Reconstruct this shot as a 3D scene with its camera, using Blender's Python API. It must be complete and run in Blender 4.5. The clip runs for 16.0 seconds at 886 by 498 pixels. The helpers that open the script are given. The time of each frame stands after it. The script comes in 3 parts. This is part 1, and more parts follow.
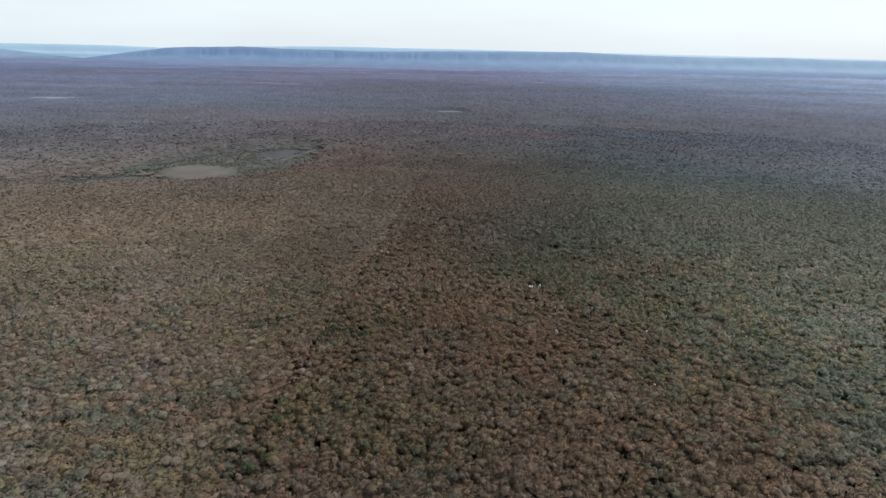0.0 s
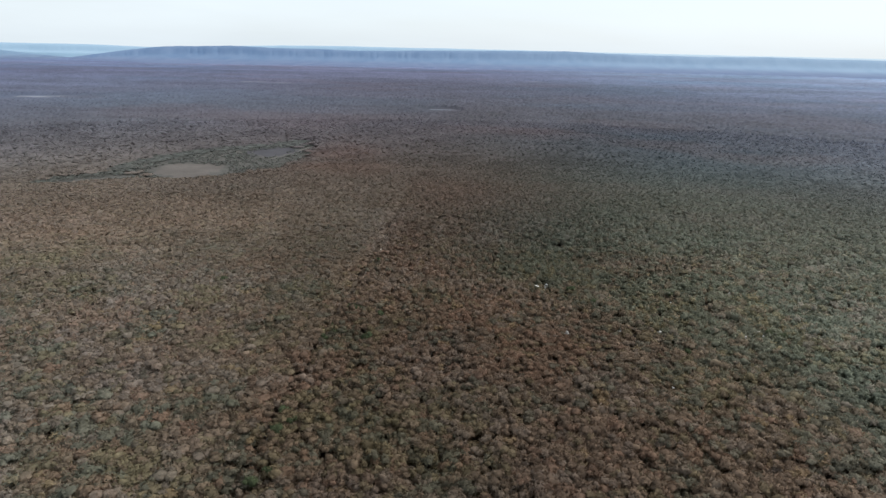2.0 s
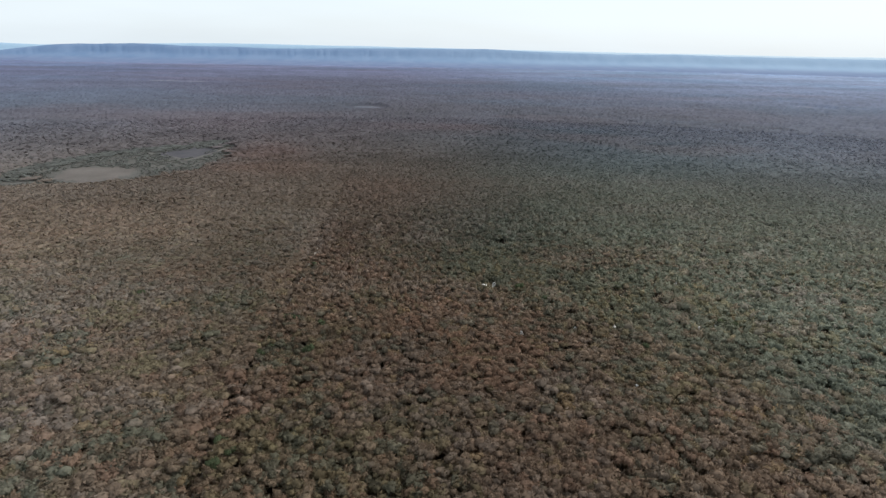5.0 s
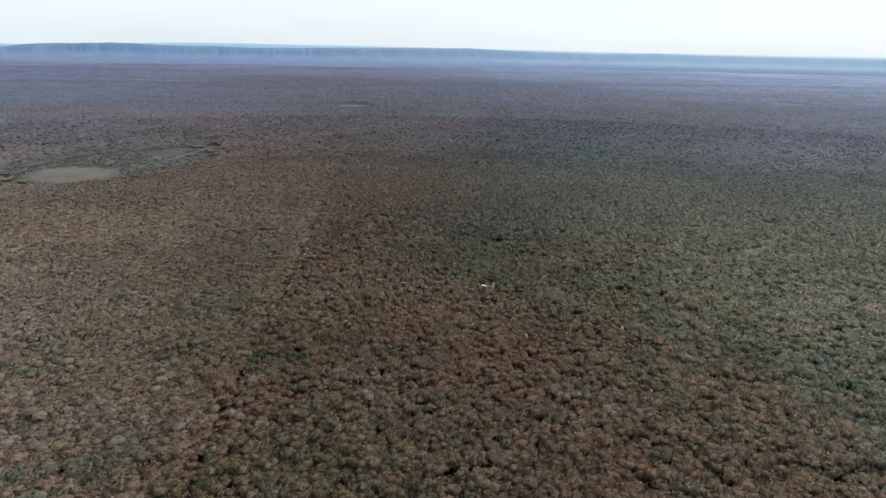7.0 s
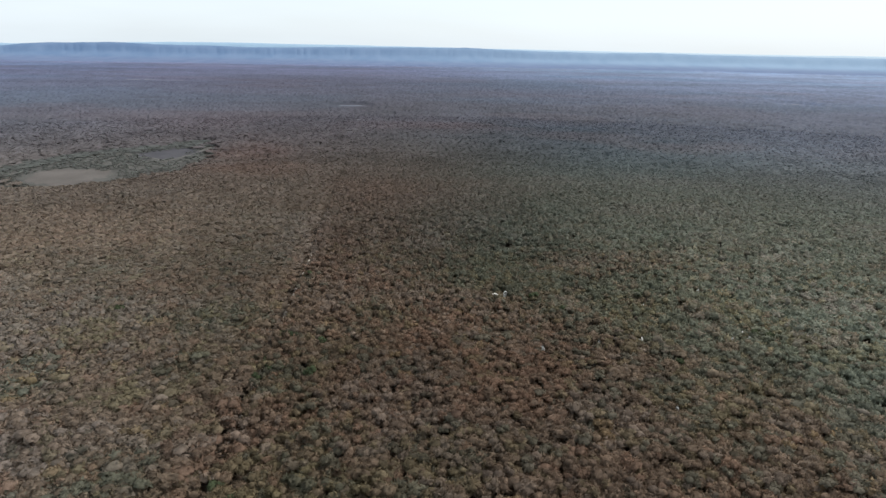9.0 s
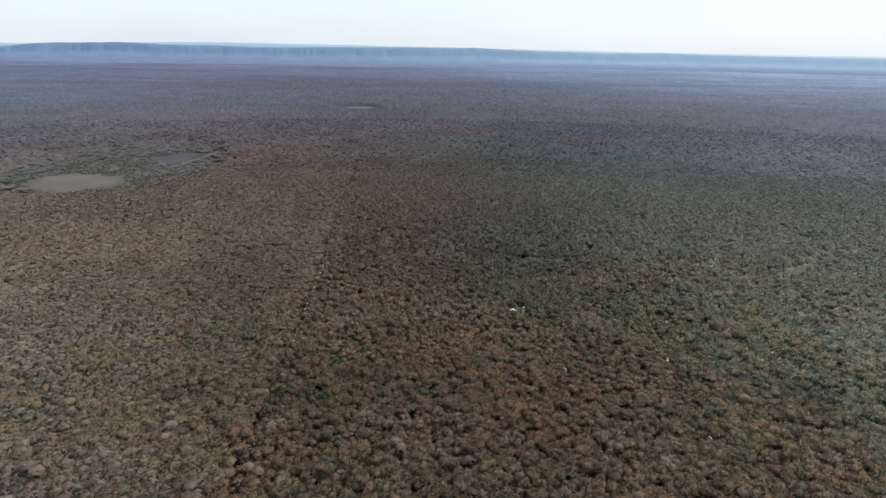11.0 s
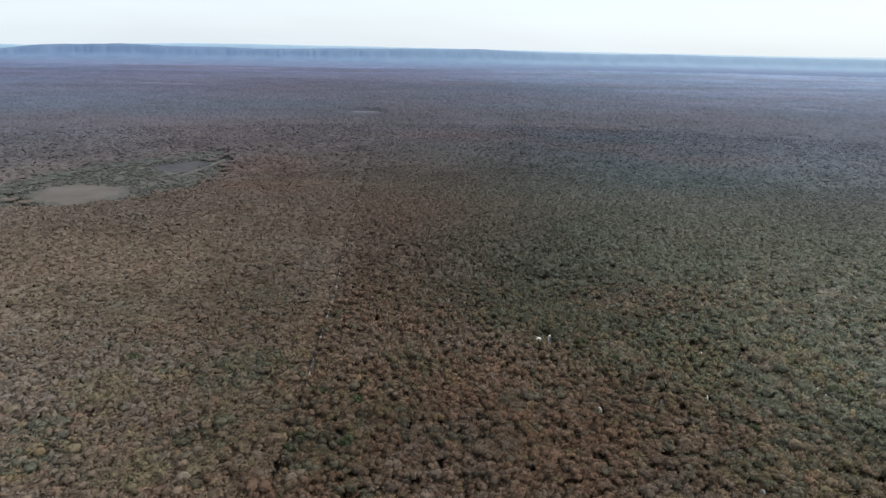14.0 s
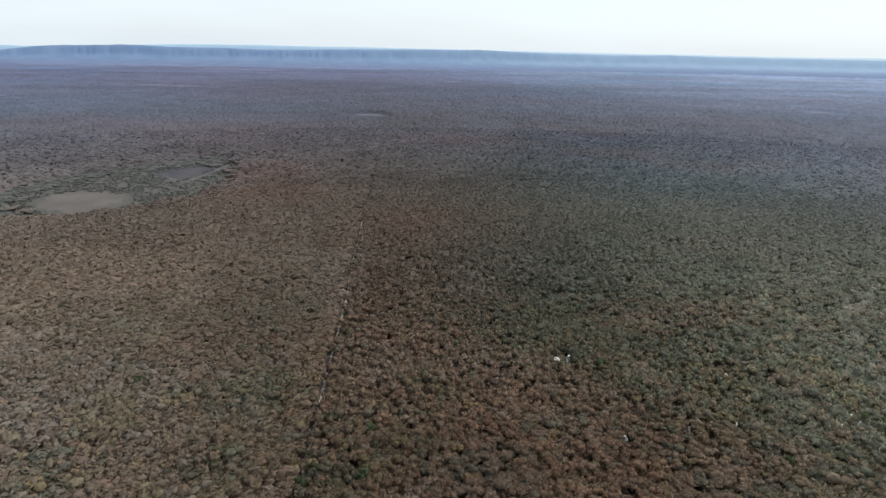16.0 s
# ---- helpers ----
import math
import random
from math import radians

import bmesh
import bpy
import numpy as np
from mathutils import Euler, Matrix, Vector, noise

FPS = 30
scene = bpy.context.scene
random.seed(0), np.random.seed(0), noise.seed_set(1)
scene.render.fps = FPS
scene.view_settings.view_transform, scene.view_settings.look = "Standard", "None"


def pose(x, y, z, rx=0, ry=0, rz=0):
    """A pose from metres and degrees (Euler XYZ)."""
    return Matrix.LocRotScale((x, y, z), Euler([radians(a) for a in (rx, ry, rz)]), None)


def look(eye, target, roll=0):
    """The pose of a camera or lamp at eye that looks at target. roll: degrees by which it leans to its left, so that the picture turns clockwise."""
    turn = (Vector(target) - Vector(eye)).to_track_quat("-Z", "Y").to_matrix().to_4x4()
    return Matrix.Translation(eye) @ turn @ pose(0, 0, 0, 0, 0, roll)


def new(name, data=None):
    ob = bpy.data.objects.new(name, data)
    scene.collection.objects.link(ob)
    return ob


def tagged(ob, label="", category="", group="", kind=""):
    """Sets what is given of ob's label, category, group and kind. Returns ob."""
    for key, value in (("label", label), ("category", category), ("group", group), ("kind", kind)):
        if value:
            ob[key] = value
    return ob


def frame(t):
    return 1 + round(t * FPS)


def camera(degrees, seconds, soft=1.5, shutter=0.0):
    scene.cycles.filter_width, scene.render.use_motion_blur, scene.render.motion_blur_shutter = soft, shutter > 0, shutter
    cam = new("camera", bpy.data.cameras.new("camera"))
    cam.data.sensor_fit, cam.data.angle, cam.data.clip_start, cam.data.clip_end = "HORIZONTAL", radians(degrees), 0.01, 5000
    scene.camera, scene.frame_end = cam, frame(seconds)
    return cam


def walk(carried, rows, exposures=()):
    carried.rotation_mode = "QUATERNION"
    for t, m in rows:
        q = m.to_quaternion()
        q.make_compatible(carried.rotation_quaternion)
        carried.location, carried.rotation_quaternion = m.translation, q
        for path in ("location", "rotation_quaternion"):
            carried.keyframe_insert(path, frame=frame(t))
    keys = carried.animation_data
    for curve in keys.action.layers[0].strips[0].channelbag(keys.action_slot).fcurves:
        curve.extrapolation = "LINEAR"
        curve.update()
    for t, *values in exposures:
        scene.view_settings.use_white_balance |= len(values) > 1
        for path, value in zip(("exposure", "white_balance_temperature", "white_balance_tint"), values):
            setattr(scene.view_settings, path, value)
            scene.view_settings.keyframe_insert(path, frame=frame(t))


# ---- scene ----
cam = camera(71.19, 16.0, soft=1.42)

# seconds, place in metres, heading to the right of +y, pitch and lean in degrees
PATH = [
    (0, -0, -0, 125, -0, -18.083, 1.186),
    (0.5, -1.79, 2.72, 123.85, 0.28, -18.081, 1.186),
    (1, -3.51, 5.46, 122.72, 0.604, -18.08, 1.186),
    (1.5, -5.11, 8.22, 121.65, 0.767, -18.077, 1.188),
    (2, -6.53, 10.94, 120.64, 0.94, -18.075, 1.192),
    (2.5, -7.83, 13.74, 119.77, 1.233, -18.07, 1.197),
    (3, -9.04, 16.64, 119.05, 1.403, -18.06, 1.202),
    (3.5, -10.19, 19.61, 118.37, 2.2, -18.049, 1.206),
    (4, -11.33, 22.5, 117.53, 3.784, -18.046, 1.207),
    (4.5, -12.48, 25.49, 116.57, 6.273, -18.049, 1.205),
    (4.7, -12.94, 26.75, 116.16, 7.1, -18.053, 1.202),
    (5.3, -14.35, 30.54, 114.95, 8.8, -18.065, 1.194),
    (6, -15.99, 34.97, 113.53, 9.48, -18.043, 1.184),
    (7, -18.34, 41.29, 111.51, 9.66, -18.040, 1.171),
    (7.5, -19.33, 44.47, 110.89, 9.774, -18.052, 1.168),
    (8, -20.22, 47.57, 110.67, 9.891, -18.064, 1.167),
    (8.5, -21.05, 50.49, 110.83, 9.917, -18.074, 1.168),
    (9, -21.86, 53.3, 111.37, 9.842, -18.085, 1.17),
    (11.5, -26.35, 66.76, 115.86, 9.309, -18.14, 1.179),
    (12, -27.47, 69.49, 116.83, 9.3, -18.14, 1.179),
    (12.5, -28.66, 72.3, 117.83, 9.34, -18.139, 1.177),
    (13, -29.64, 75.15, 118.83, 9.273, -18.135, 1.175),
    (13.5, -30.58, 78.04, 119.85, 9.223, -18.127, 1.171),
    (14, -31.55, 80.99, 120.92, 9.173, -18.114, 1.165),
    (14.5, -32.58, 83.97, 121.97, 9.124, -18.101, 1.158),
    (15, -33.62, 86.93, 122.93, 9.105, -18.091, 1.152),
    (15.5, -34.54, 89.77, 123.77, 8.994, -18.085, 1.148),
    (16, -35.35, 92.45, 124.49, 8.996, -18.083, 1.144),
]


def flown(x, y, z, heading, pitch, lean):
    a, b = radians(heading), radians(pitch)
    way = Vector((math.sin(a) * math.cos(b), math.cos(a) * math.cos(b), math.sin(b)))
    eye = Vector((x, y, z))
    return look(eye, eye + way * 100.0, lean)


walk(cam, [(row[0], flown(*row[1:])) for row in PATH], exposures=[(0.0, 0.37), (4.0, 0.37), (7.0, 0.39), (9.0, 0.39), (12.0, 0.37), (16.0, 0.37)])

# ---------------------------------------------------------------- light
SUN_HEADING, SUN_HEIGHT = 58.0, 51.0
world = bpy.data.worlds.new("hazy_sky")
scene.world = world
world.use_nodes = True
wn, wl = world.node_tree.nodes, world.node_tree.links
wn.clear()
sky = wn.new("ShaderNodeTexSky")
sky.sky_type = "NISHITA"
sky.sun_disc = False
sky.sun_elevation = radians(SUN_HEIGHT)
sky.sun_rotation = radians(SUN_HEADING)
sky.altitude, sky.air_density, sky.dust_density, sky.ozone_density = 400.0, 1.0, 2.5, 1.0
coord = wn.new("ShaderNodeTexCoord")
stretch = wn.new("ShaderNodeMapping")
stretch.inputs["Scale"].default_value = (1.0, 1.0, 7.0)
veil = wn.new("ShaderNodeTexNoise")
veil.inputs["Scale"].default_value, veil.inputs["Detail"].default_value = 2.2, 5.0
span = wn.new("ShaderNodeMapRange")
span.inputs["From Min"].default_value, span.inputs["From Max"].default_value = 0.3, 0.75
span.inputs["To Min"].default_value, span.inputs["To Max"].default_value = 0.72, 0.88
mix = wn.new("ShaderNodeMix")
mix.data_type = "RGBA"
mix.inputs[7].default_value = (7.3, 8.15, 8.8, 1.0)
back = wn.new("ShaderNodeBackground")
back.inputs["Strength"].default_value = 0.1
out = wn.new("ShaderNodeOutputWorld")
wl.new(coord.outputs["Generated"], stretch.inputs["Vector"])
wl.new(stretch.outputs["Vector"], veil.inputs["Vector"])
wl.new(veil.outputs["Fac"], span.inputs["Value"])
wl.new(span.outputs["Result"], mix.inputs[0])
wl.new(sky.outputs["Color"], mix.inputs[6])
wl.new(mix.outputs[2], back.inputs["Color"])
wl.new(back.outputs["Background"], out.inputs["Surface"])

sun_data = bpy.data.lights.new("sun", "SUN")
sun_data.energy, sun_data.angle, sun_data.color = 3.4, radians(1.5), (1.0, 0.96, 0.92)
sun = new("sun", sun_data)
sa, sb = radians(SUN_HEADING), radians(SUN_HEIGHT)
sun.matrix_world = look((math.sin(sa) * math.cos(sb) * 900, math.cos(sa) * math.cos(sb) * 900, math.sin(sb) * 900), (0, 0, 0))


# ---------------------------------------------------------------- materials
def material(name, rough=0.85, gloss=0.2):
    m = bpy.data.materials.new(name)
    m.use_nodes = True
    nodes, links = m.node_tree.nodes, m.node_tree.links
    p = nodes["Principled BSDF"]
    p.inputs["Roughness"].default_value = rough
    p.inputs["Specular IOR Level"].default_value = gloss
    return m, nodes, links, p


def grain(nodes, links, colour, low, high, scale, detail=4.0, source="Object"):
    """Multiplies a colour output by noise between low and high."""
    tc = nodes.new("ShaderNodeTexCoord")
    tex = nodes.new("ShaderNodeTexNoise")
    tex.inputs["Scale"].default_value, tex.inputs["Detail"].default_value = scale, detail
    rng = nodes.new("ShaderNodeMapRange")
    rng.inputs["From Min"].default_value, rng.inputs["From Max"].default_value = 0.3, 0.7
    rng.inputs["To Min"].default_value, rng.inputs["To Max"].default_value = low, high
    mul = nodes.new("ShaderNodeMix")
    mul.data_type, mul.blend_type = "RGBA", "MULTIPLY"
    mul.inputs[0].default_value = 1.0
    links.new(tc.outputs[source], tex.inputs["Vector"])
    links.new(tex.outputs["Fac"], rng.inputs["Value"])
    links.new(colour, mul.inputs[6])
    links.new(rng.outputs["Result"], mul.inputs[7])
    return mul.outputs[2]


def relief(nodes, links, p, scale, distance, strength=0.6):
    tc = nodes.new("ShaderNodeTexCoord")
    tex = nodes.new("ShaderNodeTexNoise")
    tex.inputs["Scale"].default_value, tex.inputs["Detail"].default_value = scale, 5.0
    bump = nodes.new("ShaderNodeBump")
    bump.inputs["Strength"].default_value, bump.inputs["Distance"].default_value = strength, distance
    links.new(tc.outputs["Object"], tex.inputs["Vector"])
    links.new(tex.outputs["Fac"], bump.inputs["Height"])
    links.new(bump.outputs["Normal"], p.inputs["Normal"])


def two_tone(name, a, b, scale, rough=0.9, gloss=0.15, fine=6.0, bump=0.05, spread=(0.35, 0.65)):
    """A surface between two colours by broad noise, with fine grain and relief."""
    m, nodes, links, p = material(name, rough, gloss)
    tc = nodes.new("ShaderNodeTexCoord")
    tex = nodes.new("ShaderNodeTexNoise")
    tex.inputs["Scale"].default_value, tex.inputs["Detail"].default_value = scale, 6.0
    ramp = nodes.new("ShaderNodeValToRGB")
    ramp.color_ramp.elements[0].position, ramp.color_ramp.elements[1].position = spread
    ramp.color_ramp.elements[0].color, ramp.color_ramp.elements[1].color = (*a, 1), (*b, 1)
    links.new(tc.outputs["Object"], tex.inputs["Vector"])
    links.new(tex.outputs["Fac"], ramp.inputs["Fac"])
    links.new(grain(nodes, links, ramp.outputs["Color"], 0.75, 1.25, fine), p.inputs["Base Color"])
    relief(nodes, links, p, fine, bump)
    return m


def foliage(name, per_object=False, haze_sheen=0.0, spread=0.3, gloss=0.14, uneven=1.0):
    """Leaves and bare twigs in the colour of their own tree."""
    m, nodes, links, p = material(name, 0.75, gloss)
    if per_object:
        colour = nodes.new("ShaderNodeObjectInfo").outputs["Color"]
    else:
        at = nodes.new("ShaderNodeAttribute")
        at.attribute_name = "leaf"
        colour = at.outputs["Color"]
    colour = grain(nodes, links, grain(nodes, links, colour, 0.8, 1.2, 0.9, 3.0), 0.75, 1.25, 4.5, 2.0)
    relief(nodes, links, p, 3.2, 0.3, 0.5)
    each = nodes.new("ShaderNodeMapRange")
    each.inputs["To Min"].default_value, each.inputs["To Max"].default_value = 0.66, 1.38
    vary = nodes.new("ShaderNodeMix")
    vary.data_type, vary.blend_type = "RGBA", "MULTIPLY"
    vary.inputs[0].default_value = uneven
    links.new(nodes.new("ShaderNodeNewGeometry").outputs["Random Per Island"], each.inputs["Value"])
    links.new(colour, vary.inputs[6])
    links.new(each.outputs["Result"], vary.inputs[7])
    links.new(vary.outputs[2], p.inputs["Base Color"])
    thin = nodes.new("ShaderNodeBsdfTranslucent")
    both = nodes.new("ShaderNodeMixShader")
    both.inputs[0].default_value = 0.42
    links.new(vary.outputs[2], thin.inputs["Color"])
    links.new(p.outputs["BSDF"], both.inputs[1])
    links.new(thin.outputs["BSDF"], both.inputs[2])
    links.new(both.outputs["Shader"], nodes["Material Output"].inputs["Surface"])
    # blue grazing reflection stands in for haze over the distant canopy
    if haze_sheen:
        p.inputs["Sheen Weight"].default_value = haze_sheen
        p.inputs["Sheen Roughness"].default_value = spread
        p.inputs["Sheen Tint"].default_value = (0.55, 0.72, 1.0, 1.0)
    return m


LEAF = foliage("dry_foliage", uneven=0.65)
LEAF_OWN = foliage("tree_foliage", per_object=True, uneven=0.45)
LEAF_NEAR = foliage("near_foliage", uneven=0.45)
LEAF_MID = foliage("middle_foliage", gloss=0.2, uneven=0.65)
LEAF_OUTER = foliage("outer_foliage", haze_sheen=0.006, gloss=0.2, uneven=0.3)
LEAF_FAR = foliage("far_foliage", haze_sheen=0.01, spread=0.25, gloss=0.25, uneven=0.3)
BARK = two_tone("grey_bark", (0.11, 0.095, 0.08), (0.22, 0.2, 0.175), 2.0, fine=14.0, bump=0.02)
SOIL = two_tone("leaf_litter", (0.035, 0.028, 0.022), (0.09, 0.07, 0.052), 0.09, fine=2.5, bump=0.15)
LIMESTONE = two_tone("limestone", (0.5, 0.48, 0.45), (0.72, 0.70, 0.66), 0.8, fine=5.0, bump=0.12)
BLEACHED = two_tone("bleached_wood", (0.36, 0.33, 0.29), (0.55, 0.52, 0.47), 1.2, fine=9.0, bump=0.03)
CLAY = two_tone("dry_clay", (0.070, 0.061, 0.054), (0.094, 0.083, 0.075), 0.04, fine=1.2)
MUD = two_tone("dark_mud", (0.034, 0.033, 0.038), (0.054, 0.051, 0.056), 0.05, fine=1.2)
PATH_CLAY = two_tone("path_clay", (0.075, 0.069, 0.062), (0.115, 0.107, 0.097), 0.08, fine=1.5)
GRASS = two_tone("dry_grass", (0.047, 0.045, 0.040), (0.072, 0.069, 0.061), 0.07, fine=1.5, bump=0.3)
BARE = two_tone("bare_opening", (0.13, 0.14, 0.17), (0.20, 0.21, 0.245), 0.05, fine=1.0)
TRACK = two_tone("track_sand", (0.20, 0.175, 0.15), (0.36, 0.325, 0.285), 0.12, fine=2.0)


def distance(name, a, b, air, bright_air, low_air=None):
    """Far land with the haze of much air put into its colour and glow, stronger towards the sun in the east, with faint
    broad streaks.
    """
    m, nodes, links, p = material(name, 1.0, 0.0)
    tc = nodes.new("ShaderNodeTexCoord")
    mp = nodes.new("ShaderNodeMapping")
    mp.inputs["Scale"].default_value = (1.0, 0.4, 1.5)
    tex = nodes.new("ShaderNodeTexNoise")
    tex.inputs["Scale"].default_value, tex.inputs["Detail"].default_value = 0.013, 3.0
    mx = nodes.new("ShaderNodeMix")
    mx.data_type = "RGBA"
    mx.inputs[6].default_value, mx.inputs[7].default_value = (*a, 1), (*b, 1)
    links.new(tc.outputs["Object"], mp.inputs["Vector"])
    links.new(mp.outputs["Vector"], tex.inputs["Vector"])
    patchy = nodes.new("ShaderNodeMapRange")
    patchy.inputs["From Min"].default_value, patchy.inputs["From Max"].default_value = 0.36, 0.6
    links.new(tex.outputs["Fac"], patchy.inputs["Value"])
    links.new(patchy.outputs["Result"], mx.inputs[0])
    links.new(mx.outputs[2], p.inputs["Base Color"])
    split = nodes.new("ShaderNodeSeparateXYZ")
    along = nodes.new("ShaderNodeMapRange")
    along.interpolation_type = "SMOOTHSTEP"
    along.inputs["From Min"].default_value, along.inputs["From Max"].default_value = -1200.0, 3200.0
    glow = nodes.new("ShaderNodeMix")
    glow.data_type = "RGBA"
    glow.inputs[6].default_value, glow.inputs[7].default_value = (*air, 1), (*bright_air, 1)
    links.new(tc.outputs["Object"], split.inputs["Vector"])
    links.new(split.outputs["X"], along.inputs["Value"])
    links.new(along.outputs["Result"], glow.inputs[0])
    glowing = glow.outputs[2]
    # low down the glow takes on the plain's hazy violet
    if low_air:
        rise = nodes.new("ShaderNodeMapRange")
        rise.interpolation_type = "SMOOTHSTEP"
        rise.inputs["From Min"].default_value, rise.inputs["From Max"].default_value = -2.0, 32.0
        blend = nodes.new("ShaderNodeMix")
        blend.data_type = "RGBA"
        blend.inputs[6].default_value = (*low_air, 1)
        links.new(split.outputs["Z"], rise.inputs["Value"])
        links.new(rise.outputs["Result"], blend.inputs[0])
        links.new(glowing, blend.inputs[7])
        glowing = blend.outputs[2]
    # emission stands in for the haze; the land itself gives no light
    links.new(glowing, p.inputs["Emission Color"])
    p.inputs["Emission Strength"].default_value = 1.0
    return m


HAZED_ROCK = distance("blue_haze_glow", (0.045, 0.065, 0.09), (0.065, 0.085, 0.11), (0.088, 0.142, 0.247), (0.21, 0.295, 0.40), (0.09, 0.108, 0.192))
HAZED_ROCK_FAR = distance("pale_haze_glow", (0.12, 0.15, 0.17), (0.13, 0.16, 0.18), (0.175, 0.275, 0.385), (0.31, 0.39, 0.46))
HAZED_ROCK_MID = distance("middle_haze_glow", (0.03, 0.043, 0.062), (0.06, 0.08, 0.10), (0.130, 0.205, 0.305), (0.17, 0.245, 0.33), (0.10, 0.125, 0.205))


# ---------------------------------------------------------------- numbers for the land
rng = np.random.default_rng(7)
LATTICE = rng.random((64, 256, 256)).astype(np.float32)


def field(x, y, size, layer):
    """Smooth noise from 0 to 1 over the plan, in cells of the given size."""
    u, v = np.asarray(x) / size + 31.7 * layer, np.asarray(y) / size + 17.3 * layer
    i, j = np.floor(u).astype(int), np.floor(v).astype(int)
    a, b = u - i, v - j
    a, b = a * a * (3 - 2 * a), b * b * (3 - 2 * b)
    g = LATTICE[layer]
    return ((g[i % 256, j % 256] * (1 - a) + g[(i + 1) % 256, j % 256] * a) * (1 - b)
            + (g[i % 256, (j + 1) % 256] * (1 - a) + g[(i + 1) % 256, (j + 1) % 256] * a) * b)


def smooth(v, lo, hi):
    v = np.clip((v - lo) / (hi - lo), 0, 1)
    return v * v * (3 - 2 * v)


def blob(x, y, cx, cy, rx, ry, turn=0.0):
    """How far out of an ellipse a place lies: 1 on its edge."""
    c, s = math.cos(radians(turn)), math.sin(radians(turn))
    dx, dy = x - cx, y - cy
    return np.hypot((dx * c + dy * s) / rx, (-dx * s + dy * c) / ry)


APEX_Y, WEST, EAST = -60.0, -39.0, 46.0
R_FRONT, R_NEAR, R_MID, R_FAR = 335.0, 465.0, 740.0, 1150.0


def track_x(y):
    """The straight bush track that runs away over the plain."""
    return -75.0 + 0.0925 * y + 0.7 * np.sin(y / 47.0) + 0.4 * np.sin(y / 19.0)


def bare_track(y):
    """Where no crown closes over the track."""
    open_parts = y < 0
    for y0, y1 in ((246, 251), (300, 325), (386, 406), (448, 464), (520, 532)):
        open_parts = open_parts | ((y > y0) & (y < y1))
    return open_parts


def pan_path(q):
    """The path that curves along the mud flat, from its near end at 0 to its far end at 1."""
    return -188 + 40 * q - 13 * q * q, 688 + 92 * q


# pale sand between the trees, raised as rocks: x, y, half width, height
SPOTS = [(47.5, 311.5, 1.0, 4.3), (55, 318, 0.7, 4.3), (52.5, 310.5, 0.6, 4.4), (-20, 364, 1.0, 4.2), (111, 291, 0.75, 4.4), (88, 264, 0.6, 3.9),
         (94, 259, 0.7, 3.9), (76, 257, 0.7, 4.2), (129, 252, 0.7, 4.2), (137, 253, 0.65, 4.1), (137, 257, 0.7, 4.2), (52, 255, 0.6, 4.2),
         (82, 210, 0.65, 4.2), (97, 204, 0.7, 4.1), (-51, 243, 0.4, 3.6), (145, 303, 0.7, 4.2)]
# pale openings far over the plain
OPENINGS = [(4, 1294, 25, 4), (-884, 1415, 40, 14), (-835, 1437, 24, 10), (-600, 2120, 50, 12), (-500, 2090, 36, 10), (1009, 1375, 30, 6), (365, 2490, 40, 12)]

GREEN, BROWN, RED, GREY, OLIVE, DARK, YELLOW = (np.array(c) for c in (
    (0.062, 0.088, 0.066), (0.128, 0.093, 0.063), (0.152, 0.088, 0.056), (0.140, 0.120, 0.100),
    (0.118, 0.106, 0.05), (0.034, 0.044, 0.028), (0.17, 0.122, 0.048)))
# groups of trees of one colour that stand out: x, y, which colour
ACCENTS = [(-29, 253, 0), (-22, 262, 4), (-68, 247, 6), (-63, 255, 4), (8, 266, 2), (-57, 280, 2), (-149, 216, 2), (-98, 184, 2),
           (-84, 180, 2), (-128, 186, 4), (-137, 165, 6), (-120, 145, 4), (-82, 144, 6), (-37, 154, 2), (-94, 147, 2), (127, 214, 2),
           (63, 168, 2), (118, 188, 6), (108, 178, 4), (160, 263, 4), (53, 198, 6), (24, 243, 2), (-13, 166, 4), (-29, 163, 4),
           (-127, 250, 6), (-107, 226, 4), (-125, 241, 6), (-121, 283, 6), (-120, 265, 2), (-74, 260, 6), (5, 280, 6), (114, 237, 4)]
# wider stands where one kind of tree prevails: x, y, half width, half depth, which colour
STANDS = [(-39, 248, 13, 16, 0), (-42, 232, 8, 8, 0), (-22, 262, 7, 7, 0), (-72, 300, 22, 16, 0), (-76, 255, 7, 10, 0), (-3, 336, 22, 15, 2),
          (17, 284, 16, 15, 2), (-29, 319, 12, 18, 3), (3, 245, 16, 13, 3), (-83, 335, 22, 20, 2), (60, 329, 24, 28, 0), (-42, 200, 10, 10, 0),
          (-36, 190, 7, 10, 0), (5, 195, 25, 11, 0), (9, 261, 14, 12, 2), (31, 233, 24, 20, 2), (-61, 204, 9, 18, 2),
          (-20, 182, 8, 8, 0), (-46, 239, 8, 14, 0), (6, 158, 15, 10, 0)]
# the far plain's colour by distance with haze painted in, west and east
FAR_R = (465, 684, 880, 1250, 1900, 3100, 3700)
HAZED_WEST = ((0.109, 0.121, 0.105, 0.086, 0.096, 0.124, 0.15), (0.082, 0.094, 0.091, 0.087, 0.102, 0.136, 0.185), (0.062, 0.079, 0.095, 0.115, 0.155, 0.232, 0.31))
HAZED_EAST = ((0.073, 0.077, 0.071, 0.076, 0.096, 0.155, 0.19), (0.090, 0.089, 0.082, 0.087, 0.121, 0.21, 0.26), (0.072, 0.090, 0.101, 0.126, 0.194, 0.337, 0.40))
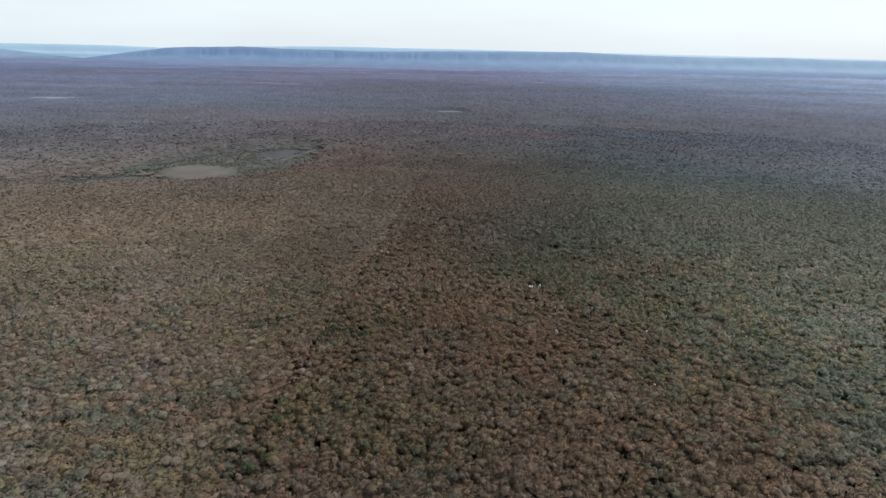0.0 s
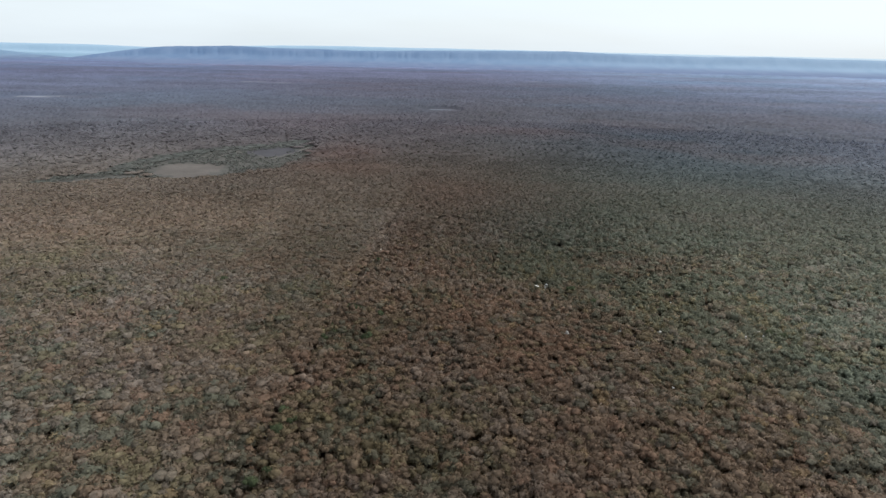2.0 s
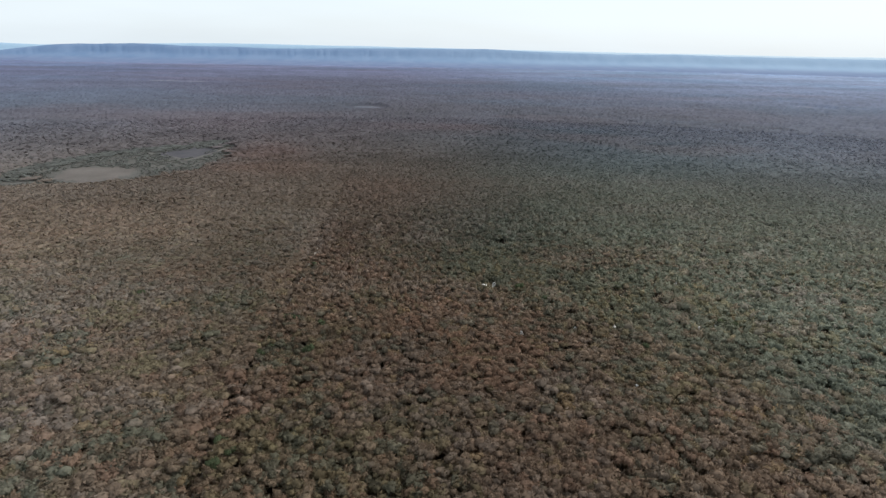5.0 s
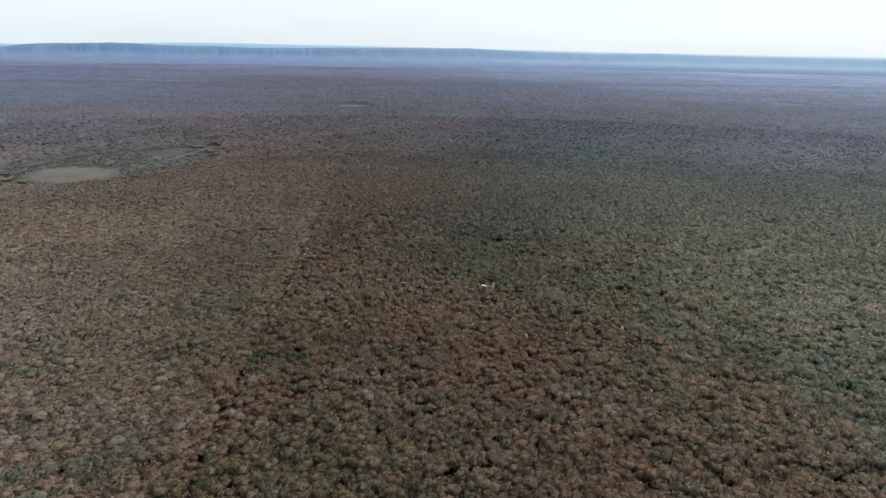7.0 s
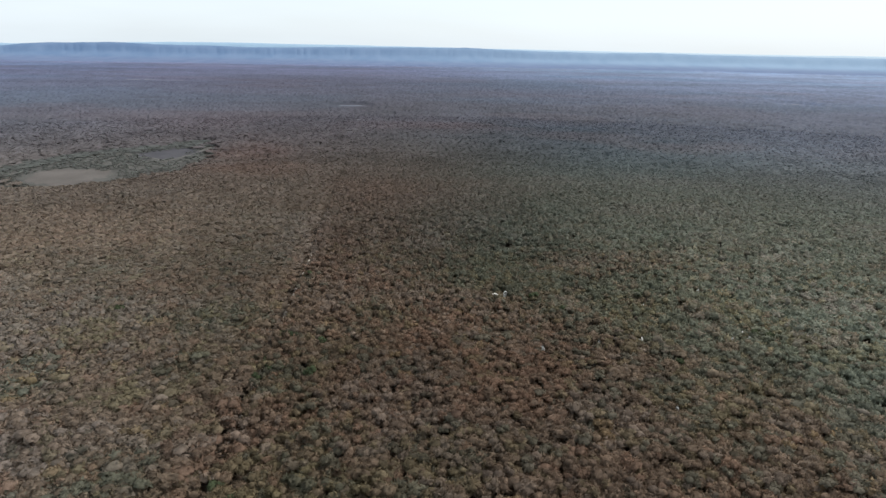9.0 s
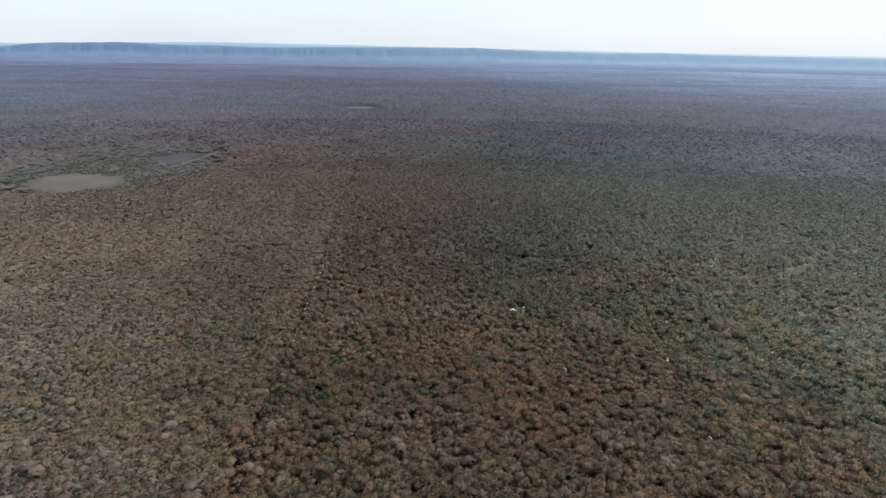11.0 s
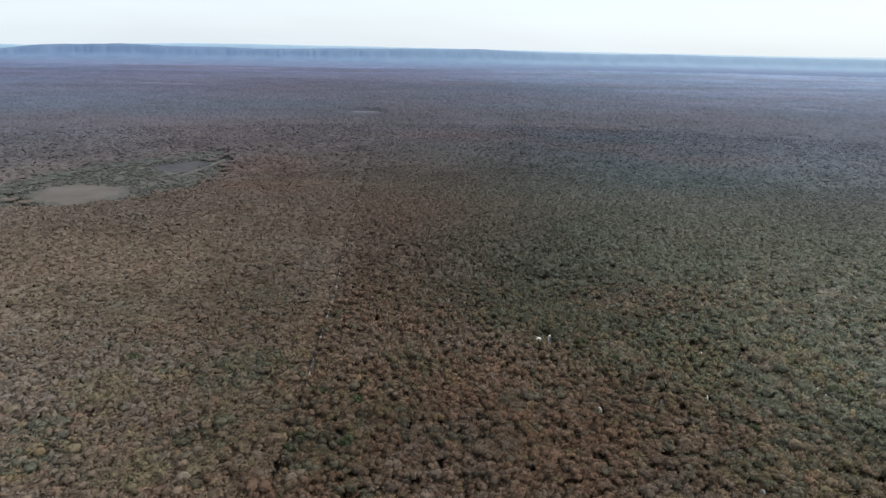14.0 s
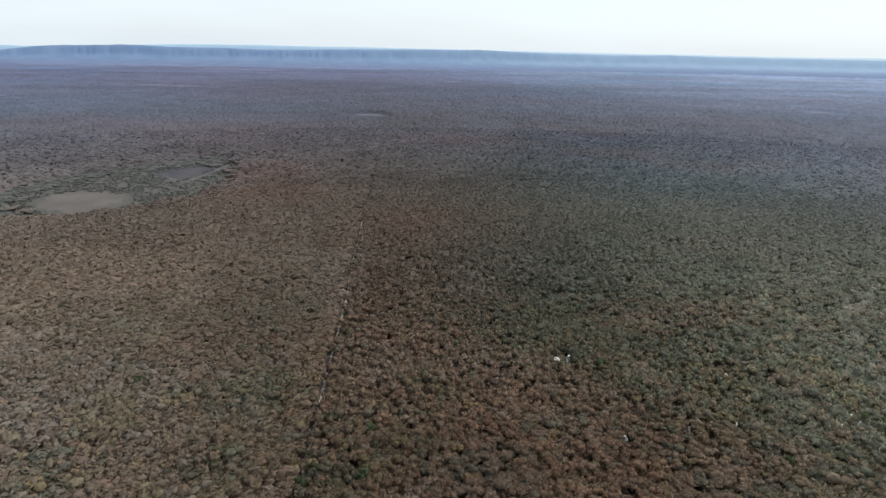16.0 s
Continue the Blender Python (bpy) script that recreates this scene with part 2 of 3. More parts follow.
# reddish stands far off to the east: x, y, half width, half depth
RED_STANDS = [(130, 912, 80, 42), (325, 1035, 70, 60), (300, 818, 62, 42), (375, 727, 52, 28), (10, 500, 28, 60), (-105, 715, 40, 75)]


def leaf_colours(x, y, rand, low=None):
    """The leaf colour of trees at places of the plan: dry brown woods, greener to the east, with patches of each kind,
    and distance haze painted in.
    """
    n = len(x)
    r = np.hypot(x, y - APEX_Y)
    broad = field(x, y, 160.0, 1)
    patch = 0.6 * field(x, y, 46.0, 2) + 0.4 * field(x, y, 17.0, 3)
    grove = 0.5 * field(x, y, 30.0, 4) + 0.5 * field(x, y, 9.0, 5)
    east = smooth(x - track_x(y) - 0.14 * (y - 300).clip(0), 5, 105)
    edge = y + 1.35 * x - 328 + 190 * (patch - 0.5)
    green = east * smooth(edge, -75, 95) * (1 - 0.7 * smooth(y - 0.35 * x, 560, 850))
    some = 0.32 * smooth(field(x, y, 24.0, 9), 0.5, 0.82) * (1 - 0.75 * smooth(r, 330, 430))
    green = np.maximum(green * (0.72 + 0.5 * (grove - 0.5)), some)
    green = green * np.where(blob(x, y, 112, 345, 44, 20) < 1, 0.65, 1.0)
    if low is not None:
        green = np.where(low, 1.0, green)
    red = 0.05 + 0.4 * smooth(grove, 0.5, 0.75) * (1 - east * 0.5)
    red = red + 0.28 * smooth(1.2 - blob(x, y, 22, 252, 50, 44), 0, 0.5)
    red = (red + 0.36 * smooth(track_x(y) - x, -60, 10) * smooth(y, 300, 460)) * (1 - green)
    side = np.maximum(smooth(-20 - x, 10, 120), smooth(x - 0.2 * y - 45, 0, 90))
    grey = 0.14 + 0.06 * side + 0.65 * smooth(field(x, y, 34.0, 6), 0.58, 0.85)
    olive = 0.10 + 1.1 * (1 - 0.6 * east) * smooth(field(x, y, 24.0, 7), 0.62, 0.88) * (1 - smooth(y, 260, 420))
    dark = 0.02 + 0.25 * smooth(0.36 - grove, 0.0, 0.2)
    yellow = 0.01 + 0.25 * (1 - 0.6 * east) * smooth(field(x, y, 13.0, 8), 0.78, 0.95) * (1 - smooth(y, 260, 420))
    brown = 0.62 * (1 - 0.85 * green)
    w = np.stack([green * 1.4, brown, red, grey * (1 - 0.5 * green), olive, dark, yellow], 1)
    w /= w.sum(1, keepdims=True)
    palette = np.stack([GREEN, BROWN, RED, GREY, OLIVE, DARK, YELLOW])
    ragged = 0.9 * (field(x, y, 7.0, 36) - 0.5)
    for sx, sy, rx, ry, which in STANDS:
        q = (0.3 if which else 0.36) * smooth(1.35 + ragged - blob(x, y, sx, sy, rx, ry), 0, 0.55)[:, None]
        w = w * (1 - q) + q * (np.array((0.42, 0.1, 0, 0, 0.33, 0.15, 0)) if which == 0 else 0.8 * np.eye(7)[which] + 0.2 * np.eye(7)[1])
    for ax, ay, which in ACCENTS:
        d = np.hypot(x - ax, y - ay)
        w[d < 2.6 + 3.0 * rand[:, 1]] = 0.36 * np.eye(7)[which] + 0.64 * w[d < 2.6 + 3.0 * rand[:, 1]]
    kind = (rand[:, :1] > np.cumsum(w, 1)).sum(1).clip(0, 6)
    mingle = ((0.26 + 0.34 * (1 - smooth(r, 350, 550))) * (1 - 0.5 * green))[:, None]
    c = mingle * palette[kind] + (1 - mingle) * (w @ palette)
    bright = c @ np.array((0.3, 0.6, 0.1))
    dull = 0.4 * (1 - 0.8 * green[:, None])
    c = c * (1 - dull) + dull * bright[:, None] * np.array((1.13, 0.955, 0.785))
    # brightness by place and distance put into the leaf colour to suit the view
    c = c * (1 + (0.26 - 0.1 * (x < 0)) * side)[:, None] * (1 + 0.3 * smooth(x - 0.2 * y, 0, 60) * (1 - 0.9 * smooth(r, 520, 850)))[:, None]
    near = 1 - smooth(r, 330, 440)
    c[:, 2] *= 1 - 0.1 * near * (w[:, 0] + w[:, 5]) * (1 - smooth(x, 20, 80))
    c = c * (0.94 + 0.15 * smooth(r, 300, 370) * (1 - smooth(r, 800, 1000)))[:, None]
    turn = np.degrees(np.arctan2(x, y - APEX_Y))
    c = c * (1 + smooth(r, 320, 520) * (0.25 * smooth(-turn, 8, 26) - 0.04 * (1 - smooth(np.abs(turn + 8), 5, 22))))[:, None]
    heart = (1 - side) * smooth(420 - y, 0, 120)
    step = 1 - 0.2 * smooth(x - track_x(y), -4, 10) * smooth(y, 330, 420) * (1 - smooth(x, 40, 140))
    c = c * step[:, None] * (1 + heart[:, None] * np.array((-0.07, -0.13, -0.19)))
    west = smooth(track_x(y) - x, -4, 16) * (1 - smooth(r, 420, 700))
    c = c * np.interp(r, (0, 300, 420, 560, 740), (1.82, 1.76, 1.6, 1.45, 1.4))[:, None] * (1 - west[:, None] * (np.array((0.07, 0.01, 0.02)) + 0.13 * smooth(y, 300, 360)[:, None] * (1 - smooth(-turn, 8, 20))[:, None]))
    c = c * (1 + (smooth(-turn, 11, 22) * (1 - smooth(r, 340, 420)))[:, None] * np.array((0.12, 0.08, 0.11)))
    c = 0.625 * c * np.array((1.035, 1.0, 1.025))
    # haze painted into leaf colour: far woods turn paler and bluer with distance
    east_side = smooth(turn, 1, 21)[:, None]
    haze_tint = np.stack([np.interp(r, FAR_R, col) for col in HAZED_WEST], 1) * (1 - east_side) + np.stack([np.interp(r, FAR_R, col) for col in HAZED_EAST], 1) * east_side
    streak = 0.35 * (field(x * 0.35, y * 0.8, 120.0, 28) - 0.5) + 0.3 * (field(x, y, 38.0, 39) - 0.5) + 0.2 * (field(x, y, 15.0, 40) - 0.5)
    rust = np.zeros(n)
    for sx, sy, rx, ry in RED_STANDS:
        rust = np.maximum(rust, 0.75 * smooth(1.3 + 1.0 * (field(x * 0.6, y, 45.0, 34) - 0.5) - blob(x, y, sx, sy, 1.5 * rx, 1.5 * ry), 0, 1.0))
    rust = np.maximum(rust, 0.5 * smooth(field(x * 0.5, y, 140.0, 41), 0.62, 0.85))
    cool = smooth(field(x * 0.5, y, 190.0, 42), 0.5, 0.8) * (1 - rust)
    haze_tint = haze_tint * (1 + streak)[:, None] * (1 + rust[:, None] * np.array((0.16, -0.03, -0.09))) * (1 + cool[:, None] * np.array((-0.08, 0.02, 0.03)))
    # left side gets extra painted haze, the middle is darkened to suit the view
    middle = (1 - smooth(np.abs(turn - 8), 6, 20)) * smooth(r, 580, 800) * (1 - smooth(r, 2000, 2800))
    haze_tint = haze_tint * (1 - 0.15 * middle + 0.12 * smooth(turn, 22, 36))[:, None]
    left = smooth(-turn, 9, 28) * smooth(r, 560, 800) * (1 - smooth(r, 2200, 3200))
    haze_tint = haze_tint * (1 + left[:, None] * np.array((0.24, 0.33, 0.32)))
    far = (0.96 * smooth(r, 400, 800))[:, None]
    c = c * (1 - far) + far * haze_tint
    # lighter and darker by bearing, put in the colour to suit the camera's view
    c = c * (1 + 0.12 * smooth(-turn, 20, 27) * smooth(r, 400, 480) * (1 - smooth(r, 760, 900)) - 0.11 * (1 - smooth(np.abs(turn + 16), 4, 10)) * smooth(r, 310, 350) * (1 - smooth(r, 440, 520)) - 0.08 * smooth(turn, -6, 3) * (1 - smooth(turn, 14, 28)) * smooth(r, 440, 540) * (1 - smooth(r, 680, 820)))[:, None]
    if low is not None:
        scrub = (0.8 * low * (y > 500))[:, None]
        c = c * (1 - scrub) + scrub * np.array((0.082, 0.090, 0.080)) * (0.7 + 0.6 * field(x, y, 5.0, 43))[:, None]
    spread = (0.24 + 0.08 * smooth(r, 450, 900)) * (1 - 0.4 * smooth(-20 - x, 10, 110))
    return c * (1 + spread * (rand[:, 1] - 0.5))[:, None] * (0.86 + 0.28 * broad[:, None] * (1 - 0.5 * far) + 0.07 * far)


def mesh_from(name, verts, tris, colours=None, smooth_shade=False, normals=None):
    me = bpy.data.meshes.new(name)
    me.vertices.add(len(verts))
    me.vertices.foreach_set("co", np.ascontiguousarray(verts, dtype=np.float32).ravel())
    me.loops.add(len(tris) * 3)
    me.loops.foreach_set("vertex_index", np.ascontiguousarray(tris, dtype=np.int32).ravel())
    me.polygons.add(len(tris))
    me.polygons.foreach_set("loop_start", np.arange(0, len(tris) * 3, 3, dtype=np.int32))
    me.update(calc_edges=True)
    if colours is not None:
        at = me.attributes.new("leaf", "FLOAT_COLOR", "POINT")
        at.data.foreach_set("color", np.concatenate([colours, np.ones((len(colours), 1))], 1).astype(np.float32).ravel())
    me.polygons.foreach_set("use_smooth", np.full(len(tris), smooth_shade))
    me.validate()
    if normals is not None:
        at = me.attributes.new("custom_normal", "FLOAT_VECTOR", "POINT")
        at.data.foreach_set("vector", np.ascontiguousarray(normals, dtype=np.float32).ravel())
    return me


def part(name, me, mat, parent=None, label=""):
    ob = new(name, me)
    if not me.materials:
        me.materials.append(mat)
    ob.parent = parent
    return tagged(ob, label)


def outline_patch(name, cx, cy, rx, ry, turn, mat, z=0.03, ragged=0.22, steps=72, rings=6, dome=0.0, seed=0, square=2.0):
    """A ragged-edged patch of bare ground with a slightly raised rim."""
    a = np.linspace(0, 2 * np.pi, steps, endpoint=False)
    edge = 1 + ragged * (2 * field(np.cos(a) * 2.2 + 9 * seed, np.sin(a) * 2.2 + 5, 1.0, 10) - 1) + 0.5 * ragged * (2 * field(np.cos(a) * 7 + 3 * seed, np.sin(a) * 7, 1.0, 11) - 1)
    edge = edge / (np.abs(np.cos(a)) ** square + np.abs(np.sin(a)) ** square) ** (1 / square)
    vs, fs = [(cx, cy, z + dome)], []
    c, s = math.cos(radians(turn)), math.sin(radians(turn))
    for k in range(1, rings + 1):
        q = k / rings
        lx, ly = np.cos(a) * rx * edge * q, np.sin(a) * ry * edge * q
        px, py = cx + lx * c - ly * s, cy + lx * s + ly * c
        vs += list(zip(px, py, z + dome * (1 - q * q) - (0.05 if k == rings else 0.0) + 0.0 * px))
    for i in range(steps):
        j = (i + 1) % steps
        fs.append((0, 1 + i, 1 + j))
        for k in range(rings - 1):
            p, q = 1 + k * steps, 1 + (k + 1) * steps
            fs += [(p + i, q + i, q + j), (p + i, q + j, p + j)]
    me = mesh_from(name, np.array(vs), np.array(fs))
    me.materials.append(mat)
    return new(name, me)


# ---------------------------------------------------------------- ground and distance
def make_ground():
    """One sheet of soil out to the horizon."""
    n = 90
    g = np.sign(np.linspace(-1, 1, n)) * np.abs(np.linspace(-1, 1, n)) ** 1.6 * 4990
    gx, gy = np.meshgrid(g, g)
    v = np.stack([gx.ravel(), gy.ravel(), np.zeros(n * n)], 1)
    i = (np.arange(n - 1)[:, None] * n + np.arange(n - 1)).ravel()
    f = np.concatenate([np.stack([i, i + 1, i + n + 1], 1), np.stack([i, i + n + 1, i + n], 1)])
    me = mesh_from("ground", v, f)
    me.materials.append(SOIL)
    return tagged(new("ground", me), "flat brown soil and leaf litter under the dry forest", "ground", kind="structure")


def grid_faces(rows, cols):
    i = (np.arange(rows - 1)[:, None] * cols + np.arange(cols - 1)).ravel()
    return np.concatenate([np.stack([i, i + 1, i + cols + 1], 1), np.stack([i, i + cols + 1, i + cols], 1)])


def make_plateau(name, heading0, heading1, dist, tall, mat, cliff, seed, taper=0.0, depth=420.0, label="", fall=0.0, crest=(), apron=True):
    """A flat-topped escarpment across the horizon: foot slope, gullied cliff, level top."""
    cols = 1500
    h = np.radians(np.linspace(heading0, heading1, cols))
    s = h * 4400
    base = dist - 160 * smooth(np.degrees(h), 25, 55)
    bays = 200 * (field(s, s * 0, 900.0, 12 + seed) - 0.5) + 50 * (field(s, s * 0, 260.0, 13 + seed) - 0.5) + 12 * (field(s, s * 0, 80.0, 14 + seed) - 0.5)
    if crest:
        tall = np.interp(np.degrees(h), *crest)
    top = tall * (1 + 0.04 * (field(s, s * 0, 1300.0, 15 + seed) - 0.5) + 0.05 * (field(s, s * 0, 240.0, 16 + seed) - 0.5) + 0.02 * (field(s, s * 0, 50.0, 17 + seed) - 0.5))
    if taper:
        top = top * smooth(np.degrees(h) - heading0, 0, taper) ** 0.6
    if fall:
        top = top * smooth(heading1 - np.degrees(h), 0, fall)
    prof = [(-820.0, -0.03), (-480.0, 0.045), (-150.0, 0.085), (0.0, 0.14), (70.0, 0.22), (120.0, 0.32), (150.0, 0.41), (166.0, 0.48), (174, 0.56), (181, 0.66), (188, 0.76), (196, 0.86), (206, 0.94), (222, 0.985), (250, 1.0), (depth, 1.01), (depth + 25, -0.05)]
    if not apron:
        prof = [(100.0 + 5.0 * k, 0.05 * k - 0.05) for k in range(5)] + prof[5:]
    ridged = 1 - np.abs(2 * field(s, s * 0, 95.0, 18 + seed) - 1)
    ribs = 1 - np.abs(2 * field(s, s * 0, 38.0, 19 + seed) - 1)
    worn = (0.3 + 1.0 * field(s, s * 0, 420.0, 35)) * (1 - 0.7 * smooth(np.degrees(h), 8, 22))
    depth_at = np.interp(np.arange(len(prof)), (0, 3, 5, 8, 12, 13, 14), (0, 0.1, 0.45, 1.0, 0.8, 0.4, 0.0))
    vs = []
    for k, (o, z) in enumerate(prof):
        gully = cliff * depth_at[k] * worn * (0.65 * ridged + 0.35 * ribs - 0.6)
        r = (base + bays * (1.0 if k < 14 else 0.8) + o + gully) / np.cos(np.clip(h, -0.75, 0.75)) ** 0.55
        zz = top * z + (2.0 * (field(s, s * 0 + k * 40.0, 60.0, 20) - 0.5) if 0 < k < 8 else 0)
        vs.append(np.stack([r * np.sin(h), r * np.cos(h), zz], 1))
    me = mesh_from(name, np.concatenate(vs), grid_faces(len(prof), cols), smooth_shade=True)
    me.materials.append(mat)
    return tagged(new(name, me), label, "plateau", kind="structure")


make_ground()
make_plateau("backdrop_plateau", -30, 54, 4250, 104, HAZED_ROCK, 48.0, 0, taper=8.5, depth=420, label="long flat-topped blue plateau with gullied cliffs and a haze glow", crest=((-27, -22, -18, -14.5, -6.5, 3, 11, 14.5, 22.6, 27, 31, 50), (80, 88, 99, 90, 83, 95, 105, 97, 88, 94, 88, 88)))
make_plateau("backdrop_rim", -46, 54, 4600, 111, HAZED_ROCK_FAR, 9.0, 8, depth=330, apron=False, label="paler plateau rim standing far behind the first", crest=((-40, -30, -27, -24, -18, -14.5, -6.5, 3, 11, 14.5, 22.6, 27, 50), (90, 91, 86, 79, 95, 104, 110, 111, 107, 105, 103, 102, 105)))
make_plateau("backdrop_hill", -50, -27, 4330, 78, HAZED_ROCK_MID, 9.0, 4, depth=300, label="low blue hill sinking to the plain beside the plateau", fall=12.0)

# bare ground in and round the dry pan
tagged(outline_patch("ground_pan", -247, 622, 34, 35, 33, CLAY, 0.06, 0.24, steps=160, seed=1, square=2.5), "dry pale clay pan in a forest clearing", "clay pan", kind="structure")
tagged(outline_patch("ground_mud", -196, 741, 29, 45, -8, MUD, 0.05, 0.3, seed=2), "dark dried mud flat beyond the clay pan", "mud flat", kind="structure")
tagged(outline_patch("ground_grass", -225, 676, 96, 134, -30, GRASS, 0.03, 0.25, seed=3), "grey-green dry grass round the clay pan", "grass", kind="structure")
tagged(outline_patch("ground_verge", -320, 578, 60, 42, 40, GRASS, 0.03, 0.3, seed=4), "strip of dry grass beside the pan", "grass", kind="structure")


def ribbon(name, xs, ys, half, mat, z):
    """A narrow strip of bare sand along a line, uneven in width."""
    d = np.stack([np.gradient(xs), np.gradient(ys)], 1)
    d /= np.linalg.norm(d, axis=1, keepdims=True)
    side = np.stack([d[:, 1], -d[:, 0]], 1)
    w = half * (0.65 + 0.7 * field(xs * 3, ys, 6.0, 22))
    cols = []
    for q, dz in ((-1, -0.04), (-0.5, 0.0), (0.0, 0.03), (0.5, 0.0), (1, -0.04)):
        cols.append(np.stack([xs + side[:, 0] * w * q, ys + side[:, 1] * w * q, np.full(len(xs), z + dz)], 1))
    v = np.stack(cols, 1).reshape(-1, 3)
    me = mesh_from(name, v, grid_faces(len(xs), 5))
    me.materials.append(mat)
    return new(name, me)


ty = np.arange(120.0, 900.0, 2.0)
tagged(ribbon("road_track", track_x(ty), ty, 0.5, TRACK, 0.06), "straight pale sand track cut through the forest", "track", kind="structure")
tagged(ribbon("road_pan", *pan_path(np.linspace(0, 1, 90)), 1.0, PATH_CLAY, 0.09), "pale track curving along the mud flat", "track", kind="structure")
fq = np.linspace(0, 1, 40)
tagged(ribbon("road_fork", -222 + 33 * fq, 719 - 29 * fq + 6 * np.sin(3.1 * fq), 1.1, PATH_CLAY, 0.1), "pale bare clay edge of the mud flat", "track", kind="structure")
tagged(ribbon("road_verge", -340 + 110 * fq, 570 + 161 * fq + 7 * np.sin(6.28 * fq), 1.3, PATH_CLAY, 0.1), "pale path through the dry grass along the pan", "track", kind="structure")
for k, (x, y, rx, ry) in enumerate(OPENINGS):
    tagged(outline_patch("sand_opening", x, y - 8, rx, ry + 2, 0, BARE, 0.2, 0.35, steps=40, rings=3, seed=k + 30), "pale bare opening far off in the forest", "sand opening", "sand openings")


# ---------------------------------------------------------------- trees
def ico(level):
    bm = bmesh.new()
    bmesh.ops.create_icosphere(bm, subdivisions=level, radius=1.0)
    v = np.array([p.co for p in bm.verts])
    f = np.array([[q.index for q in p.verts] for p in bm.faces])
    bm.free()
    return v, f


def unit(v):
    return v / np.linalg.norm(v, axis=1, keepdims=True).clip(1e-6)


def crown_form(level, leaves, size, seed, cut=-0.45, rough=0.3, lobes=3, shag=0.32, solid=0.93, up=0.35):
    """A ragged crown of unit radius: a few lumpy lobes thatched with pointed sprays of twigs and leaves. Gives places, faces and the soft normals of the crown."""
    r = np.random.default_rng(seed)
    if level < 0:
        u, tri = tuft_form(seed)[:2]
    else:
        u, tri = ico(level)
        tri = tri[u[tri][:, :, 2].mean(1) > cut]
        used = np.unique(tri)
        tri, u = np.searchsorted(used, tri), u[used]
    vs, fs, ns, centres, spans, base = [], [], [], [], [], 0
    turn = r.random() * 6.28
    for k in range(lobes):
        a = turn + 2 * math.pi * (k + 0.5 * r.random()) / lobes
        off = 0.0 if lobes == 1 else 0.36 + 0.24 * r.random()
        c = np.array((math.cos(a) * off, math.sin(a) * off, 0.0 if lobes == 1 else 0.5 * (r.random() - 0.4)))
        w = 0.78 if lobes == 1 else 0.42 + 0.24 * r.random()
        vs.append(u * (1 + rough * (r.random((len(u), 1)) - 0.5)) * (w * solid, w * solid, w * solid * 0.95) + c)
        ns.append(unit(unit(u) + 0.3 * r.normal(size=u.shape) + (0, 0, up)))
        fs.append(tri + base)
        base += len(u)
        centres.append(c)
        spans.append(w)
    if leaves:
        d = r.normal(size=(leaves, 3))
        d[:, 2] = np.abs(d[:, 2]) - 0.25
        d = unit(d)
        on = r.integers(0, lobes, leaves)
        c = np.array(centres)[on] + d * (np.array(spans)[on] * (0.8 + 0.24 * r.random(leaves)))[:, None]
        rise = np.array((0.0, 0.0, 1.0)) - d * d[:, 2:3]
        along = unit(0.55 * rise + 0.55 * np.cross(d, r.normal(size=d.shape)) + shag * d + 0.25 * r.normal(size=d.shape))
        across = unit(np.cross(along, d) + 0.4 * r.normal(size=d.shape))
        w = size * (0.6 + 0.8 * r.random((leaves, 1)))
        q = np.stack([c - across * w * 0.62, c + across * w * 0.62, c + along * w * 1.75], 1)
        n = unit(0.75 * d + 0.3 * unit(c) + 0.42 * r.normal(size=d.shape) + (0, 0, up))
        i = base + 3 * np.arange(leaves)
        face = np.stack([i, i + 1, i + 2], 1)
        wrong = (np.cross(q[:, 1] - q[:, 0], q[:, 2] - q[:, 0]) * n).sum(1) < 0
        face[wrong] = face[wrong][:, ::-1]
        vs.append(q.reshape(-1, 3))
        ns.append(np.repeat(n, 3, 0))
        fs.append(face)
    return np.concatenate(vs), np.concatenate(fs), np.concatenate(ns)


def tuft_form(seed):
    """A small crown for trees far off."""
    r = np.random.default_rng(seed)
    a = np.arange(4) * np.pi / 2 + r.random() * 6
    q = 0.8 + 0.4 * r.random(4)
    v = np.concatenate([[(0.2 * r.normal(), 0.2 * r.normal(), 0.72)], np.stack([np.cos(a) * q * 0.72, np.sin(a) * q * 0.72, 0.3 + 0.3 * r.random(4)], 1),
                        np.stack([np.cos(a + 0.5) * q, np.sin(a + 0.5) * q, np.full(4, -0.6)], 1)])
    f = []
    for i in range(4):
        j = (i + 1) % 4
        f += [(0, 1 + i, 1 + j), (1 + i, 5 + i, 1 + j), (1 + j, 5 + i, 5 + j)]
    return v, np.array(f), unit(unit(v) + 0.2 * r.normal(size=v.shape) + (0, 0, 0.25))


def scatter(r0, r1, cell):
    """Uneven places for trees in the part of the plain that is flown over."""
    xs = np.arange(-1000, 1000, cell)
    ys = np.arange(125, 1300, cell * 0.9)
    gx, gy = np.meshgrid(xs, ys)
    gx = gx + (np.arange(len(ys)) % 2)[:, None] * cell / 2
    x = (gx + (rng.random(gx.shape) - 0.5) * cell * 1.1).ravel()
    y = (gy + (rng.random(gx.shape) - 0.5) * cell * 1.1).ravel()
    r = np.hypot(x, y - APEX_Y)
    h = np.degrees(np.arctan2(x, y - APEX_Y))
    r = r + 110 * (field(x, y, 9.0, 29) - 0.5) * (r > 300)
    ok = (r >= r0) & (r < r1) & (h > WEST) & (h < EAST)
    return x[ok], y[ok]


